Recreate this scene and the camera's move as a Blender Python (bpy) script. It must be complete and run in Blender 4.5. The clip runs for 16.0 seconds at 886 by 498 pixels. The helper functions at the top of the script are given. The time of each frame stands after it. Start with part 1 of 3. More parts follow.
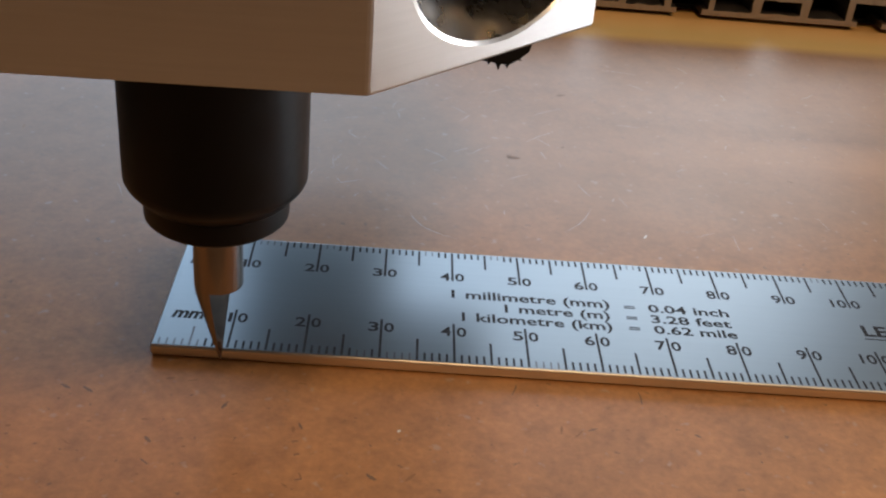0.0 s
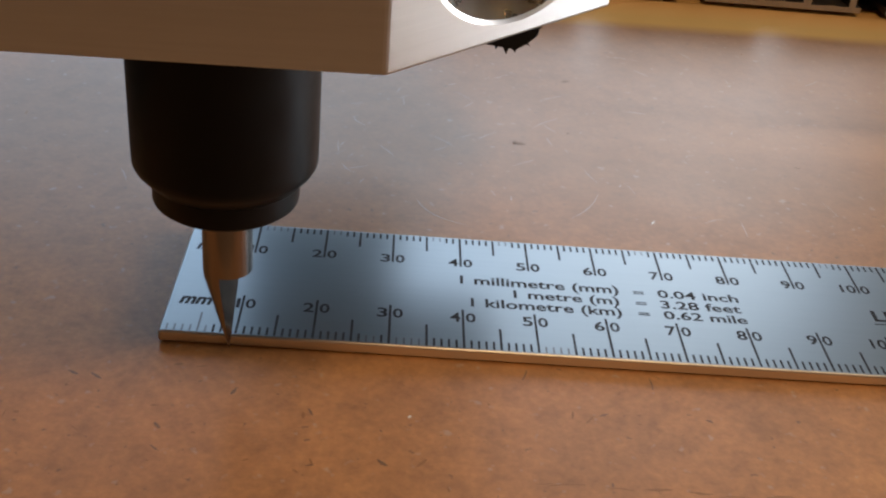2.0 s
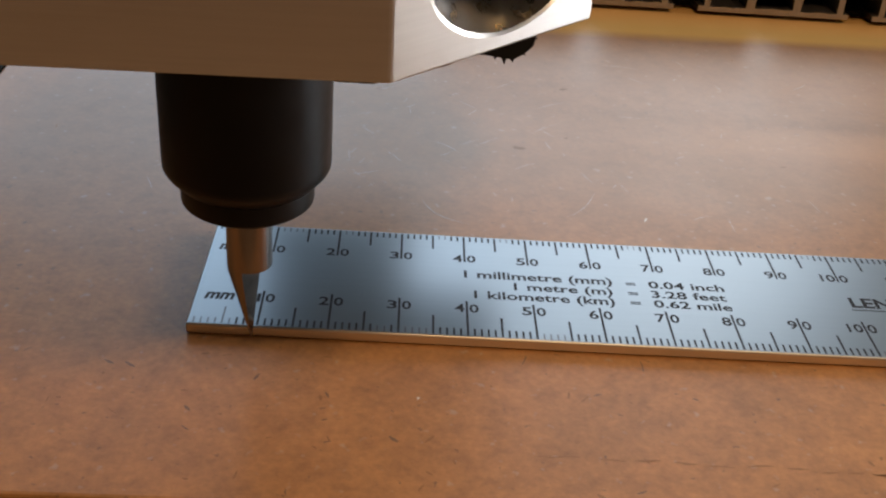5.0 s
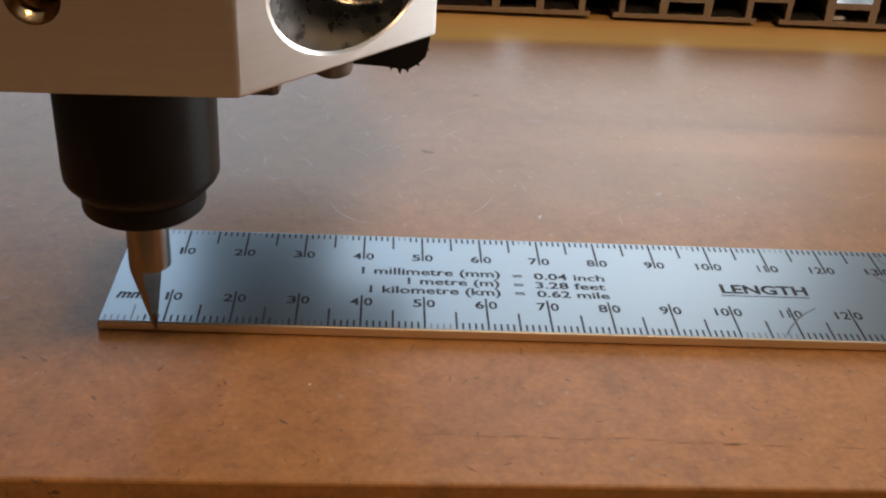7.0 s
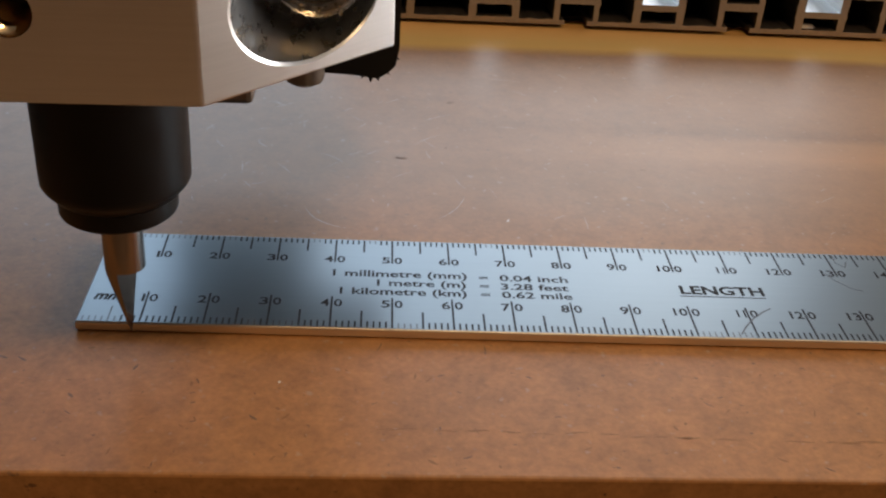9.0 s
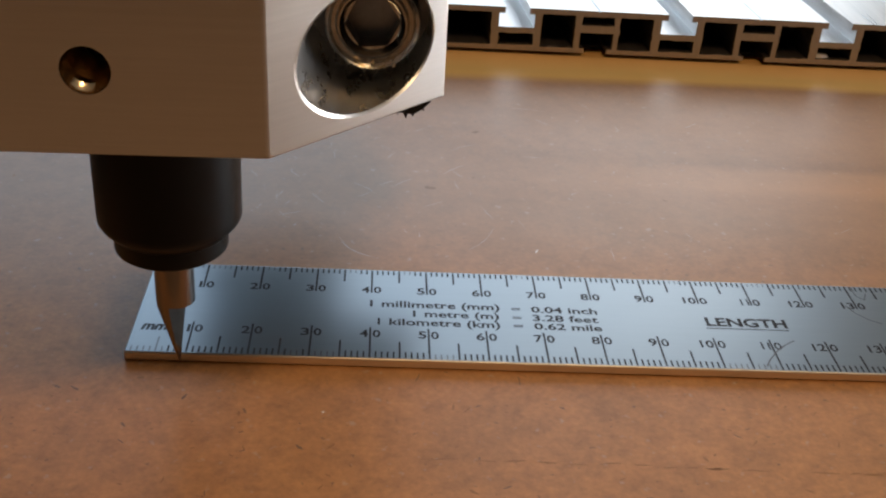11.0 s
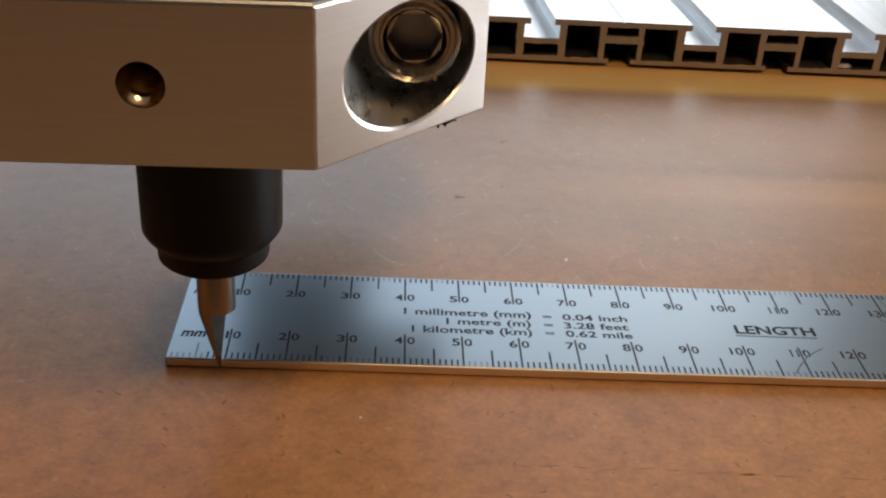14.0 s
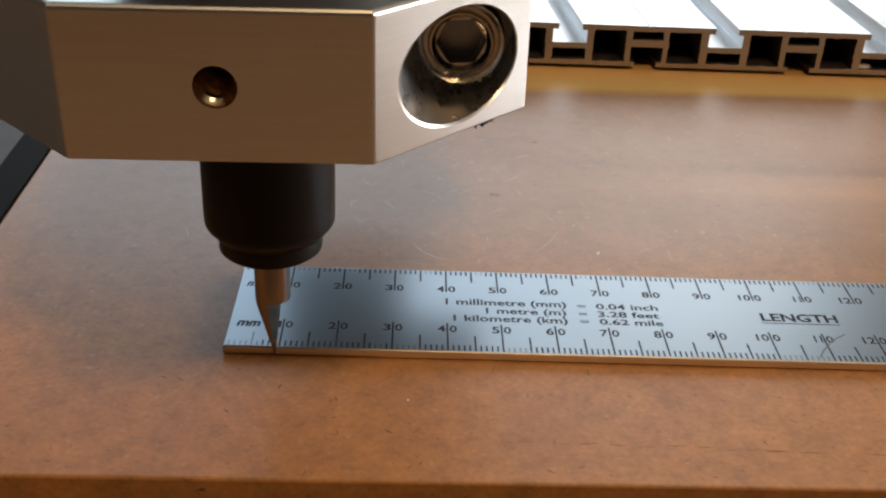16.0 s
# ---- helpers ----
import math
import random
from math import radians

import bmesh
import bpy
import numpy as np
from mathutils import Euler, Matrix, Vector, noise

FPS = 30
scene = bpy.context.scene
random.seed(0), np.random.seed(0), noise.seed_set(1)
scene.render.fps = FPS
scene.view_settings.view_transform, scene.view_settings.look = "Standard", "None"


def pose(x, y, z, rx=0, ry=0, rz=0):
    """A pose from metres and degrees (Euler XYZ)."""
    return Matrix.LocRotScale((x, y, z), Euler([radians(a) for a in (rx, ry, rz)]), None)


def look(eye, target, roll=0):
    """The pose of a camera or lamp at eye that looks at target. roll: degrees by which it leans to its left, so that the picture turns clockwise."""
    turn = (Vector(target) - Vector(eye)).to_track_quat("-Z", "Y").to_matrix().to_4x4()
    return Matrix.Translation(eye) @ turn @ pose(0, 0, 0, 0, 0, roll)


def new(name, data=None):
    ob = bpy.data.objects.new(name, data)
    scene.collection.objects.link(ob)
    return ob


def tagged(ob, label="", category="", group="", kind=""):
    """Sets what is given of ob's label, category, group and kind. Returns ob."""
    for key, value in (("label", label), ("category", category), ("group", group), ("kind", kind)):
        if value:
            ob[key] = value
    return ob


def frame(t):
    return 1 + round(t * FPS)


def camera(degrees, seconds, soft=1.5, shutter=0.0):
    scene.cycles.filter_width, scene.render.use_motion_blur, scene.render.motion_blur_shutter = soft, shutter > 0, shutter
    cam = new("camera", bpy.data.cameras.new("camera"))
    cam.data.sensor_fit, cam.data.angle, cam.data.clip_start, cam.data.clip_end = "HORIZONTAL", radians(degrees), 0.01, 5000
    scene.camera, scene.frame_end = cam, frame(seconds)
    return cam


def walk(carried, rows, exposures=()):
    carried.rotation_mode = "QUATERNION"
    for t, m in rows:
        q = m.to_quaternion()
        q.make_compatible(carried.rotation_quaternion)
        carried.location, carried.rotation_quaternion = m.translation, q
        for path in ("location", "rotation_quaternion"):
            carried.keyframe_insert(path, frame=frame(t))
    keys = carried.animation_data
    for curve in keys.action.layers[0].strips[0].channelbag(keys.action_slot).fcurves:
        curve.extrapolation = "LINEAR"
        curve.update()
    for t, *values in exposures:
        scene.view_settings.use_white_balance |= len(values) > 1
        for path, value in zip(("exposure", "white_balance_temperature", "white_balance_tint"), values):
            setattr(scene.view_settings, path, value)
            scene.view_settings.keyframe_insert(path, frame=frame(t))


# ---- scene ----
# The path: seconds, eye in millimetres, yaw, pitch and roll in degrees
cam = camera(42.78, 16.0, soft=2.2)
MM = 0.001
PATH = [
    (0, 29.98, -119.66, 92.41, -3.332, -31.288, 5.730),
    (0.5, 30.18, -119.32, 92.76, -3.659, -31.428, 5.778),
    (1, 30.48, -120.02, 92.56, -3.586, -31.552, 5.709),
    (1.5, 30.41, -119.40, 91.24, -3.606, -31.649, 5.791),
    (2, 28.20, -119.21, 91.06, -3.670, -31.722, 5.825),
    (2.5, 28.94, -120.13, 91.65, -3.503, -31.827, 5.607),
    (3, 27.06, -121.05, 92.36, -3.459, -31.769, 5.471),
    (5.3, 29.55, -134.71, 97.27, -2.973, -30.928, 4.475),
    (5.5, 31.07, -137.61, 99.93, -3.386, -30.743, 4.527),
    (6, 35.92, -143.30, 102.51, -4.104, -30.621, 4.569),
    (6.5, 37.43, -146.78, 105.53, -4.026, -30.521, 4.394),
    (7, 42.43, -143.13, 102.45, -3.808, -30.915, 3.789),
    (7.5, 42.43, -142.83, 101.96, -3.760, -30.937, 3.794),
    (8, 40.53, -141.78, 101.45, -4.012, -31.021, 4.281),
    (8.2, 46.53, -142.97, 102.43, -4.227, -30.981, 3.928),
    (10.3, 45.62, -153.33, 111.64, -3.995, -30.088, 3.902),
    (10.5, 41.83, -152.53, 113.19, -4.142, -30.131, 4.326),
    (11, 39.74, -152.08, 112.15, -4.172, -30.211, 4.176),
    (11.5, 41.36, -153.24, 113.18, -3.807, -30.167, 3.741),
    (12, 41.83, -153.37, 112.90, -3.527, -30.070, 3.453),
    (12.5, 39.58, -153.26, 112.69, -3.469, -30.030, 3.594),
    (13, 36.84, -152.34, 111.35, -3.470, -30.025, 3.943),
    (13.5, 37.01, -154.66, 113.28, -3.240, -29.953, 3.840),
    (14, 36.11, -154.82, 113.81, -3.340, -29.880, 3.793),
    (14.5, 34.39, -153.21, 113.05, -3.338, -29.724, 3.776),
    (15, 33.59, -156.17, 115.04, -3.282, -29.638, 3.647),
    (15.5, 28.47, -155.31, 112.31, -3.202, -29.725, 3.764),
    (16, 32.12, -165.80, 117.12, -2.107, -29.601, 2.769),
]
walk(cam, [(t, pose(x * MM, y * MM, z * MM, 90 + pitch, 0, yaw) @ pose(0, 0, 0, 0, 0, roll)) for t, x, y, z, yaw, pitch, roll in PATH],
     exposures=[(0.0, 0.03, 6450, 10), (3.0, 0.03, 6550, 10), (6.0, 0.05, 6750, 10), (8.0, -0.05, 6750, 10), (10.5, -0.13, 6750, 10), (13.0, -0.1, 6800, 10), (14.5, -0.04, 6800, 10), (16.0, 0.05, 6950, 10)])

# ---- light: two windows of a work room and a warm lamp ----
world = bpy.data.worlds.new("world")
scene.world = world
world.use_nodes = True
sky = world.node_tree.nodes.new("ShaderNodeTexSky")
sky.sky_type, sky.sun_disc, sky.sun_elevation, sky.sun_rotation = "NISHITA", False, radians(35), radians(20)
world.node_tree.links.new(sky.outputs[0], world.node_tree.nodes["Background"].inputs[0])
world.node_tree.nodes["Background"].inputs[1].default_value = 0.1


def window_light(name, eye, target, width, height, watts, colour):
    lamp = bpy.data.lights.new(name, "AREA")
    lamp.shape, lamp.size, lamp.size_y, lamp.energy, lamp.color = "RECTANGLE", width, height, watts, colour
    ob = new(name, lamp)
    ob.matrix_world = look(eye, target)
    return ob


window_light("window_daylight", (-0.03, 1.52, 0.68), (-0.03, 0.0, 0.68), 1.68, 0.96, 5.8, (0.64, 0.83, 1.0))
window_light("side_window_daylight", (1.72, 0.5, 0.36), (0.0, 0.5, 0.36), 1.3, 0.6, 30.0, (0.98, 0.98, 1.0))
bulb = bpy.data.lights.new("lamp_bulb", "AREA")
bulb.shape, bulb.size, bulb.energy, bulb.color = "DISK", 0.36, 7.8, (1.0, 0.68, 0.38)
new("lamp_bulb", bulb).matrix_world = look((0.28, -0.75, 1.42), (0.0, 0.0, 0.0))


# ---- materials ----
def material(name, base, rough=0.5, metal=0.0, spec=0.5):
    m = bpy.data.materials.new(name)
    m.use_nodes = True
    b = m.node_tree.nodes["Principled BSDF"]
    b.inputs["Base Color"].default_value = (*base, 1)
    b.inputs["Roughness"].default_value = rough
    b.inputs["Metallic"].default_value = metal
    b.inputs["Specular IOR Level"].default_value = spec
    return m, m.node_tree, b


def noise_node(tree, scale, detail=4.0, stretch=(1, 1, 1), rough=0.6):
    co = tree.nodes.new("ShaderNodeTexCoord")
    mp = tree.nodes.new("ShaderNodeMapping")
    mp.inputs["Scale"].default_value = stretch
    n = tree.nodes.new("ShaderNodeTexNoise")
    n.inputs["Scale"].default_value, n.inputs["Detail"].default_value, n.inputs["Roughness"].default_value = scale, detail, rough
    tree.links.new(co.outputs["Object"], mp.inputs[0])
    tree.links.new(mp.outputs[0], n.inputs["Vector"])
    return n.outputs["Fac"]


def ramp(tree, fac, stops):
    r = tree.nodes.new("ShaderNodeValToRGB")
    els = r.color_ramp.elements
    while len(els) < len(stops):
        els.new(0.5)
    for e, (p, c) in zip(els, stops):
        e.position, e.color = p, (*c, 1) if len(c) == 3 else c
    tree.links.new(fac, r.inputs[0])
    return r.outputs[0]


def mix(tree, fac, a, b, kind="MIX"):
    n = tree.nodes.new("ShaderNodeMix")
    n.data_type, n.blend_type = "RGBA", kind
    if isinstance(fac, float):
        n.inputs[0].default_value = fac
    else:
        tree.links.new(fac, n.inputs[0])
    for k, v in ((6, a), (7, b)):
        if isinstance(v, tuple):
            n.inputs[k].default_value = (*v, 1)
        else:
            tree.links.new(v, n.inputs[k])
    return n.outputs[2]


def spread(tree, fac, low, high, a=0.0, b=1.0):
    n = tree.nodes.new("ShaderNodeMapRange")
    n.inputs[1].default_value, n.inputs[2].default_value, n.inputs[3].default_value, n.inputs[4].default_value = a, b, low, high
    tree.links.new(fac, n.inputs[0])
    return n.outputs[0]


def bump(tree, b, height, strength, distance):
    n = tree.nodes.new("ShaderNodeBump")
    n.inputs["Strength"].default_value, n.inputs["Distance"].default_value = strength, distance
    tree.links.new(height, n.inputs["Height"])
    tree.links.new(n.outputs[0], b.inputs["Normal"])


def board_material(name, base, dark, rough, gloss=0.5, ior=1.5, streaks=False):
    """Fibreboard: pressed fibres, fine dark flecks, cloudy stains, a scuffed sheen, and where asked warmer, paler
    streaks along x.
    """
    m, tree, b = material(name, base, rough, 0.0, gloss)
    b.inputs["IOR"].default_value = ior
    cloud = ramp(tree, noise_node(tree, 60, 6), [(0.3, tuple(0.84 * v for v in base)), (0.7, tuple(1.12 * v for v in base))])
    fibre = noise_node(tree, 900, 5)
    cloud = mix(tree, 0.42, cloud, ramp(tree, noise_node(tree, 240, 5), [(0.3, (0.30, 0.28, 0.26)), (0.5, (0.5, 0.5, 0.5)), (0.7, (0.6, 0.6, 0.6))]), "OVERLAY")
    col = mix(tree, 0.5, cloud, ramp(tree, fibre, [(0.3, (0.36, 0.33, 0.3)), (0.7, (0.64, 0.64, 0.64))]), "OVERLAY")
    flecks = ramp(tree, noise_node(tree, 620, 2, (0.9, 1, 1), 0.6), [(0.0, (0.8, 0.8, 0.8)), (0.25, (0.8, 0.8, 0.8)), (0.33, (0, 0, 0))])
    col = mix(tree, flecks, col, dark)
    sheen = spread(tree, noise_node(tree, 50, 6), rough - 0.02, rough + 0.04, 0.3, 0.7)
    if streaks:
        co = tree.nodes.new("ShaderNodeTexCoord")
        xyz = tree.nodes.new("ShaderNodeSeparateXYZ")
        tree.links.new(co.outputs["Object"], xyz.inputs[0])
        along = spread(tree, xyz.outputs[0], 0.0, 1.0, 0.05, 0.15)
        wave = noise_node(tree, 22, 4, (0.25, 1, 1))
        add = tree.nodes.new("ShaderNodeMath")
        add.operation = "MULTIPLY_ADD"
        add.inputs[1].default_value = 0.012
        tree.links.new(wave, add.inputs[0])
        tree.links.new(xyz.outputs[1], add.inputs[2])
        across = spread(tree, add.outputs[0], 0.0, 1.0, 0.045, 0.145)
        lines = ramp(tree, across, [(0.0, (0, 0, 0)), (0.1, (0.15, 0.15, 0.15)), (0.27, (0.5, 0.5, 0.5)), (0.33, (1, 1, 1)), (0.40, (0.75, 0.75, 0.75)), (0.445, (0.05, 0.05, 0.05)), (0.50, (0.3, 0.3, 0.3)), (0.60, (0.5, 0.5, 0.5)), (0.72, (0.35, 0.35, 0.35)), (0.85, (0.15, 0.15, 0.15))])
        mask = tree.nodes.new("ShaderNodeMath")
        mask.operation = "MULTIPLY"
        tree.links.new(lines, mask.inputs[0])
        tree.links.new(along, mask.inputs[1])
        # greyer towards the back: scuffing, plus window sheen put into the colour
        greyed = spread(tree, add.outputs[0], 0.0, 0.62, 0.012, 0.062)
        col = mix(tree, greyed, col, (0.285, 0.205, 0.145))
        specks = ramp(tree, noise_node(tree, 520, 2, (1, 1, 1), 0.5), [(0.0, (0, 0, 0)), (0.66, (0, 0, 0)), (0.74, (0.4, 0.4, 0.4))])
        col = mix(tree, specks, col, (0.52, 0.42, 0.34))
        col = mix(tree, mask.outputs[0], col, mix(tree, 0.6, col, (0.70, 0.38, 0.19)))
        # yellower margin with less gloss beside the slotted plate
        margin = spread(tree, add.outputs[0], 0.0, 1.0, 0.1365, 0.1415)
        warm = mix(tree, spread(tree, add.outputs[0], 0.0, 1.0, 0.145, 0.153), (0.74, 0.49, 0.17), (0.88, 0.50, 0.17))
        col = mix(tree, margin, col, mix(tree, 0.82, col, warm))
        tree.links.new(spread(tree, margin, gloss, 0.45), b.inputs["Specular IOR Level"])
        # the handled front is duller than the rubbed middle
        dull = tree.nodes.new("ShaderNodeMath")
        dull.operation = "ADD"
        tree.links.new(sheen, dull.inputs[0])
        tree.links.new(spread(tree, add.outputs[0], 0.09, 0.0, 0.005, 0.055), dull.inputs[1])
        sheen = dull.outputs[0]
    tree.links.new(col, b.inputs["Base Color"])
    tree.links.new(sheen, b.inputs["Roughness"])
    bump(tree, b, fibre, 0.05, 0.00004)
    return m


MDF = board_material("fibreboard", (0.49, 0.22, 0.072), (0.17, 0.085, 0.04), 0.33, 0.9, 1.5, True)
MDF_EDGE = board_material("fibreboard_edge", (0.42, 0.19, 0.06), (0.10, 0.04, 0.02), 0.6)
WOOD = board_material("bench_wood", (0.27, 0.16, 0.085), (0.06, 0.03, 0.014), 0.5)


def brushed(name, base, rough, stretch, scale=900, metal=1.0, relief=0.3, contrast=1.0):
    m, tree, b = material(name, base, rough, metal)
    lines = noise_node(tree, scale, 3, stretch)
    blotch = noise_node(tree, 60, 4)
    tree.links.new(mix(tree, 0.2, ramp(tree, lines, [(0.25, tuple((1 - 0.2 * contrast) * v for v in base)), (0.75, tuple(min(1, (1 + 0.12 * contrast) * v) for v in base))]),
                       ramp(tree, blotch, [(0.3, tuple(0.86 * v for v in base)), (0.7, base)])), b.inputs["Base Color"])
    tree.links.new(spread(tree, lines, rough - 0.07 * contrast, rough + 0.07 * contrast, 0.3, 0.7), b.inputs["Roughness"])
    bump(tree, b, lines, relief, 0.00002)
    return m


ALU = brushed("milled_aluminium", (0.74, 0.715, 0.68), 0.33, (0.03, 0.03, 1), 2200, relief=0.012, contrast=0.3)
ALU_WORN = brushed("dull_aluminium", (0.62, 0.58, 0.54), 0.45, (1, 0.1, 1))
ALU_TOP = brushed("anodised_aluminium", (0.90, 0.90, 0.90), 0.34, (1, 0.03, 1), 700)
ALU_CUT = brushed("sawn_aluminium", (0.50, 0.45, 0.41), 0.55, (1, 1, 0.2), 1200)
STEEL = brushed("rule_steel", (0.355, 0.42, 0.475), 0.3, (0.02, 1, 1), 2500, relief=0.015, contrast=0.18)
SCREW = brushed("screw_steel", (0.52, 0.48, 0.42), 0.2, (1, 1, 1), 900)
# screw steel darkened in colour for the shade inside socket and counterbore
SCREW_DARK = brushed("recess_shade_steel", (0.26, 0.24, 0.22), 0.36, (1, 1, 1), 900)
BORE = brushed("bored_aluminium", (0.84, 0.86, 0.88), 0.3, (1, 0.3, 1), 500, relief=0.01, contrast=0.8)
# aluminium tinted gold: the warm lamp's glint put into the colour
THREAD = brushed("lamp_tinted_aluminium", (0.62, 0.48, 0.30), 0.18, (1, 1, 1), 900)
# darker aluminium for inner chamber walls: their shade put into the colour
ALU_INNER = brushed("chamber_shade_aluminium", (0.16, 0.14, 0.13), 0.6, (1, 0.1, 1))
BRONZE = brushed("dull_bronze", (0.22, 0.18, 0.145), 0.5, (1, 0.1, 1))
# rule edges lighter and warmer: the lamp's highlight put into the colour
EDGE_STEEL = brushed("rule_edge_highlight", (0.78, 0.70, 0.60), 0.36, (0.03, 1, 1), 2500, relief=0.05, contrast=0.4)
CARBIDE = brushed("carbide", (0.27, 0.24, 0.22), 0.2, (1, 1, 0.05), 900)
BLACK, tree_, b_ = material("black_oxide", (0.006, 0.005, 0.0045), 0.4, 0.0, 0.2)
bump(tree_, b_, noise_node(tree_, 1500, 3), 0.15, 0.00003)
tree_.links.new(spread(tree_, noise_node(tree_, 200, 4), 0.36, 0.5, 0.3, 0.7), b_.inputs["Roughness"])
BLACK_PLASTIC, tree_, b_ = material("black_plastic", (0.008, 0.0075, 0.007), 0.5, 0.0, 0.25)
bump(tree_, b_, noise_node(tree_, 900, 3), 0.2, 0.00005)
GAP_BLACK, tree_, b_ = material("gap_black", (0.006, 0.006, 0.006), 0.65, 0.0, 0.12)
bump(tree_, b_, noise_node(tree_, 700, 3), 0.2, 0.00005)
INK, _, _ = material("black_ink", (0.018, 0.018, 0.022), 0.6, 0.0, 0.3)
DIRT, tree_, b_ = material("ground_in_dirt", (0.24, 0.135, 0.075), 0.4, 0.0, 0.6)
SCRIBED, _, _ = material("scribed_groove", (0.34, 0.16, 0.058), 0.42, 0.0, 0.6)
SCUFF, _, _ = material("scuffed_lacquer", (0.52, 0.42, 0.34), 0.4, 0.0, 0.9)
CHALK, _, _ = material("pale_dust", (0.75, 0.7, 0.62), 0.7)
WORN_INK, _, _ = material("worn_ink", (0.17, 0.18, 0.20), 0.4, 0.5)
SCRATCH, _, _ = material("scratched_ink", (0.13, 0.14, 0.16), 0.5, 0.2)
GREY, tree_, b_ = material("grey_panel", (0.07, 0.07, 0.07), 0.5)
tree_.links.new(ramp(tree_, noise_node(tree_, 25, 5), [(0.3, (0.055, 0.055, 0.055)), (0.7, (0.085, 0.083, 0.08))]), b_.inputs["Base Color"])
WALL, tree_, b_ = material("wall_paint", (0.2, 0.165, 0.13), 0.8)
tree_.links.new(ramp(tree_, noise_node(tree_, 6, 5), [(0.3, (0.18, 0.15, 0.115)), (0.7, (0.22, 0.18, 0.145))]), b_.inputs["Base Color"])
# for unseen west and south walls, made dark so the clamp reflects less
DARK_WALL = board_material("dark_unseen_wall", (0.05, 0.035, 0.024), (0.03, 0.02, 0.012), 0.6)
CEIL, tree_, b_ = material("ceiling_paint", (0.75, 0.70, 0.62), 0.85)
FRAME, _, _ = material("window_paint", (0.75, 0.74, 0.72), 0.45)


# ---- building helpers: sizes in millimetres ----
def mesh_object(name, bm, mat, parent=None, label="", smooth=False):
    bmesh.ops.recalc_face_normals(bm, faces=bm.faces)
    me = bpy.data.meshes.new(name)
    bm.to_mesh(me)
    bm.free()
    me.transform(Matrix.Scale(MM, 4))
    for mm_ in (mat if isinstance(mat, tuple) else (mat,)):
        me.materials.append(mm_)
    if smooth:
        me.polygons.foreach_set("use_smooth", [True] * len(me.polygons))
        me.set_sharp_from_angle(angle=radians(32))
    ob = new(name, me)
    ob.parent = parent
    if label:
        tagged(ob, label)
    return ob


part = mesh_object


def empty(name, x, y, z, label, category, group="", kind=""):
    ob = new(name)
    ob.empty_display_size = 0.01
    return tagged(ob, label, category, group, kind)


def box(bm, x0, x1, y0, y1, z0, z1, bevel=0.0, segments=2):
    made = bmesh.ops.create_cube(bm, size=1.0, matrix=Matrix.LocRotScale(((x0 + x1) / 2, (y0 + y1) / 2, (z0 + z1) / 2), None, (x1 - x0, y1 - y0, z1 - z0)))
    if bevel:
        edges = list({e for v in made["verts"] for e in v.link_edges})
        bmesh.ops.bevel(bm, geom=edges, offset=bevel, segments=segments, affect="EDGES", profile=0.5)
    return bm


def new_box(*a, **k):
    return box(bmesh.new(), *a, **k)


def prism(points, z0, z1):
    bm = bmesh.new()
    low = [bm.verts.new((x, y, z0)) for x, y in points]
    face = bm.faces.new(low)
    up = bmesh.ops.extrude_face_region(bm, geom=[face])["geom"]
    bmesh.ops.translate(bm, verts=[g for g in up if isinstance(g, bmesh.types.BMVert)], vec=(0, 0, z1 - z0))
    return bm


def lathe(profile, x, y, steps=64):
    """Turned solid round an upright axis from (radius, height) pairs."""
    bm = bmesh.new()
    rings = []
    for r, z in profile:
        if r < 1e-6:
            rings.append([bm.verts.new((x, y, z))])
        else:
            rings.append([bm.verts.new((x + r * math.cos(2 * math.pi * k / steps), y + r * math.sin(2 * math.pi * k / steps), z)) for k in range(steps)])
    for a, b in zip(rings, rings[1:]):
        for k in range(steps):
            quad = [a[k % len(a)], a[(k + 1) % len(a)], b[(k + 1) % len(b)], b[k % len(b)]]
            quad = list(dict.fromkeys(quad))
            if len(quad) > 2:
                bm.faces.new(quad)
    for ring in (rings[0], rings[-1]):
        if len(ring) > 2:
            bm.faces.new(ring)
    return bm


def turned(bm, spot):
    """Lays an upright turned solid along -y at spot."""
    bmesh.ops.transform(bm, matrix=Matrix.Translation(spot) @ Matrix.Rotation(radians(90), 4, "X"), verts=bm.verts)
    return bm


def cut(ob, bm, name, mat=None, sharp=30):
    """Cuts a solid out of ob for good; the cut faces take mat."""
    tool = mesh_object(name, bm, mat or BORE)
    mod = ob.modifiers.new("cut", "BOOLEAN")
    mod.operation, mod.object, mod.solver = "DIFFERENCE", tool, "EXACT"
    mod.material_mode = "TRANSFER"
    baked = bpy.data.meshes.new_from_object(ob.evaluated_get(bpy.context.evaluated_depsgraph_get()))
    ob.modifiers.clear()
    ob.data = baked
    bpy.data.objects.remove(tool)
    baked.polygons.foreach_set("use_smooth", [True] * len(baked.polygons))
    baked.set_sharp_from_angle(angle=radians(sharp))


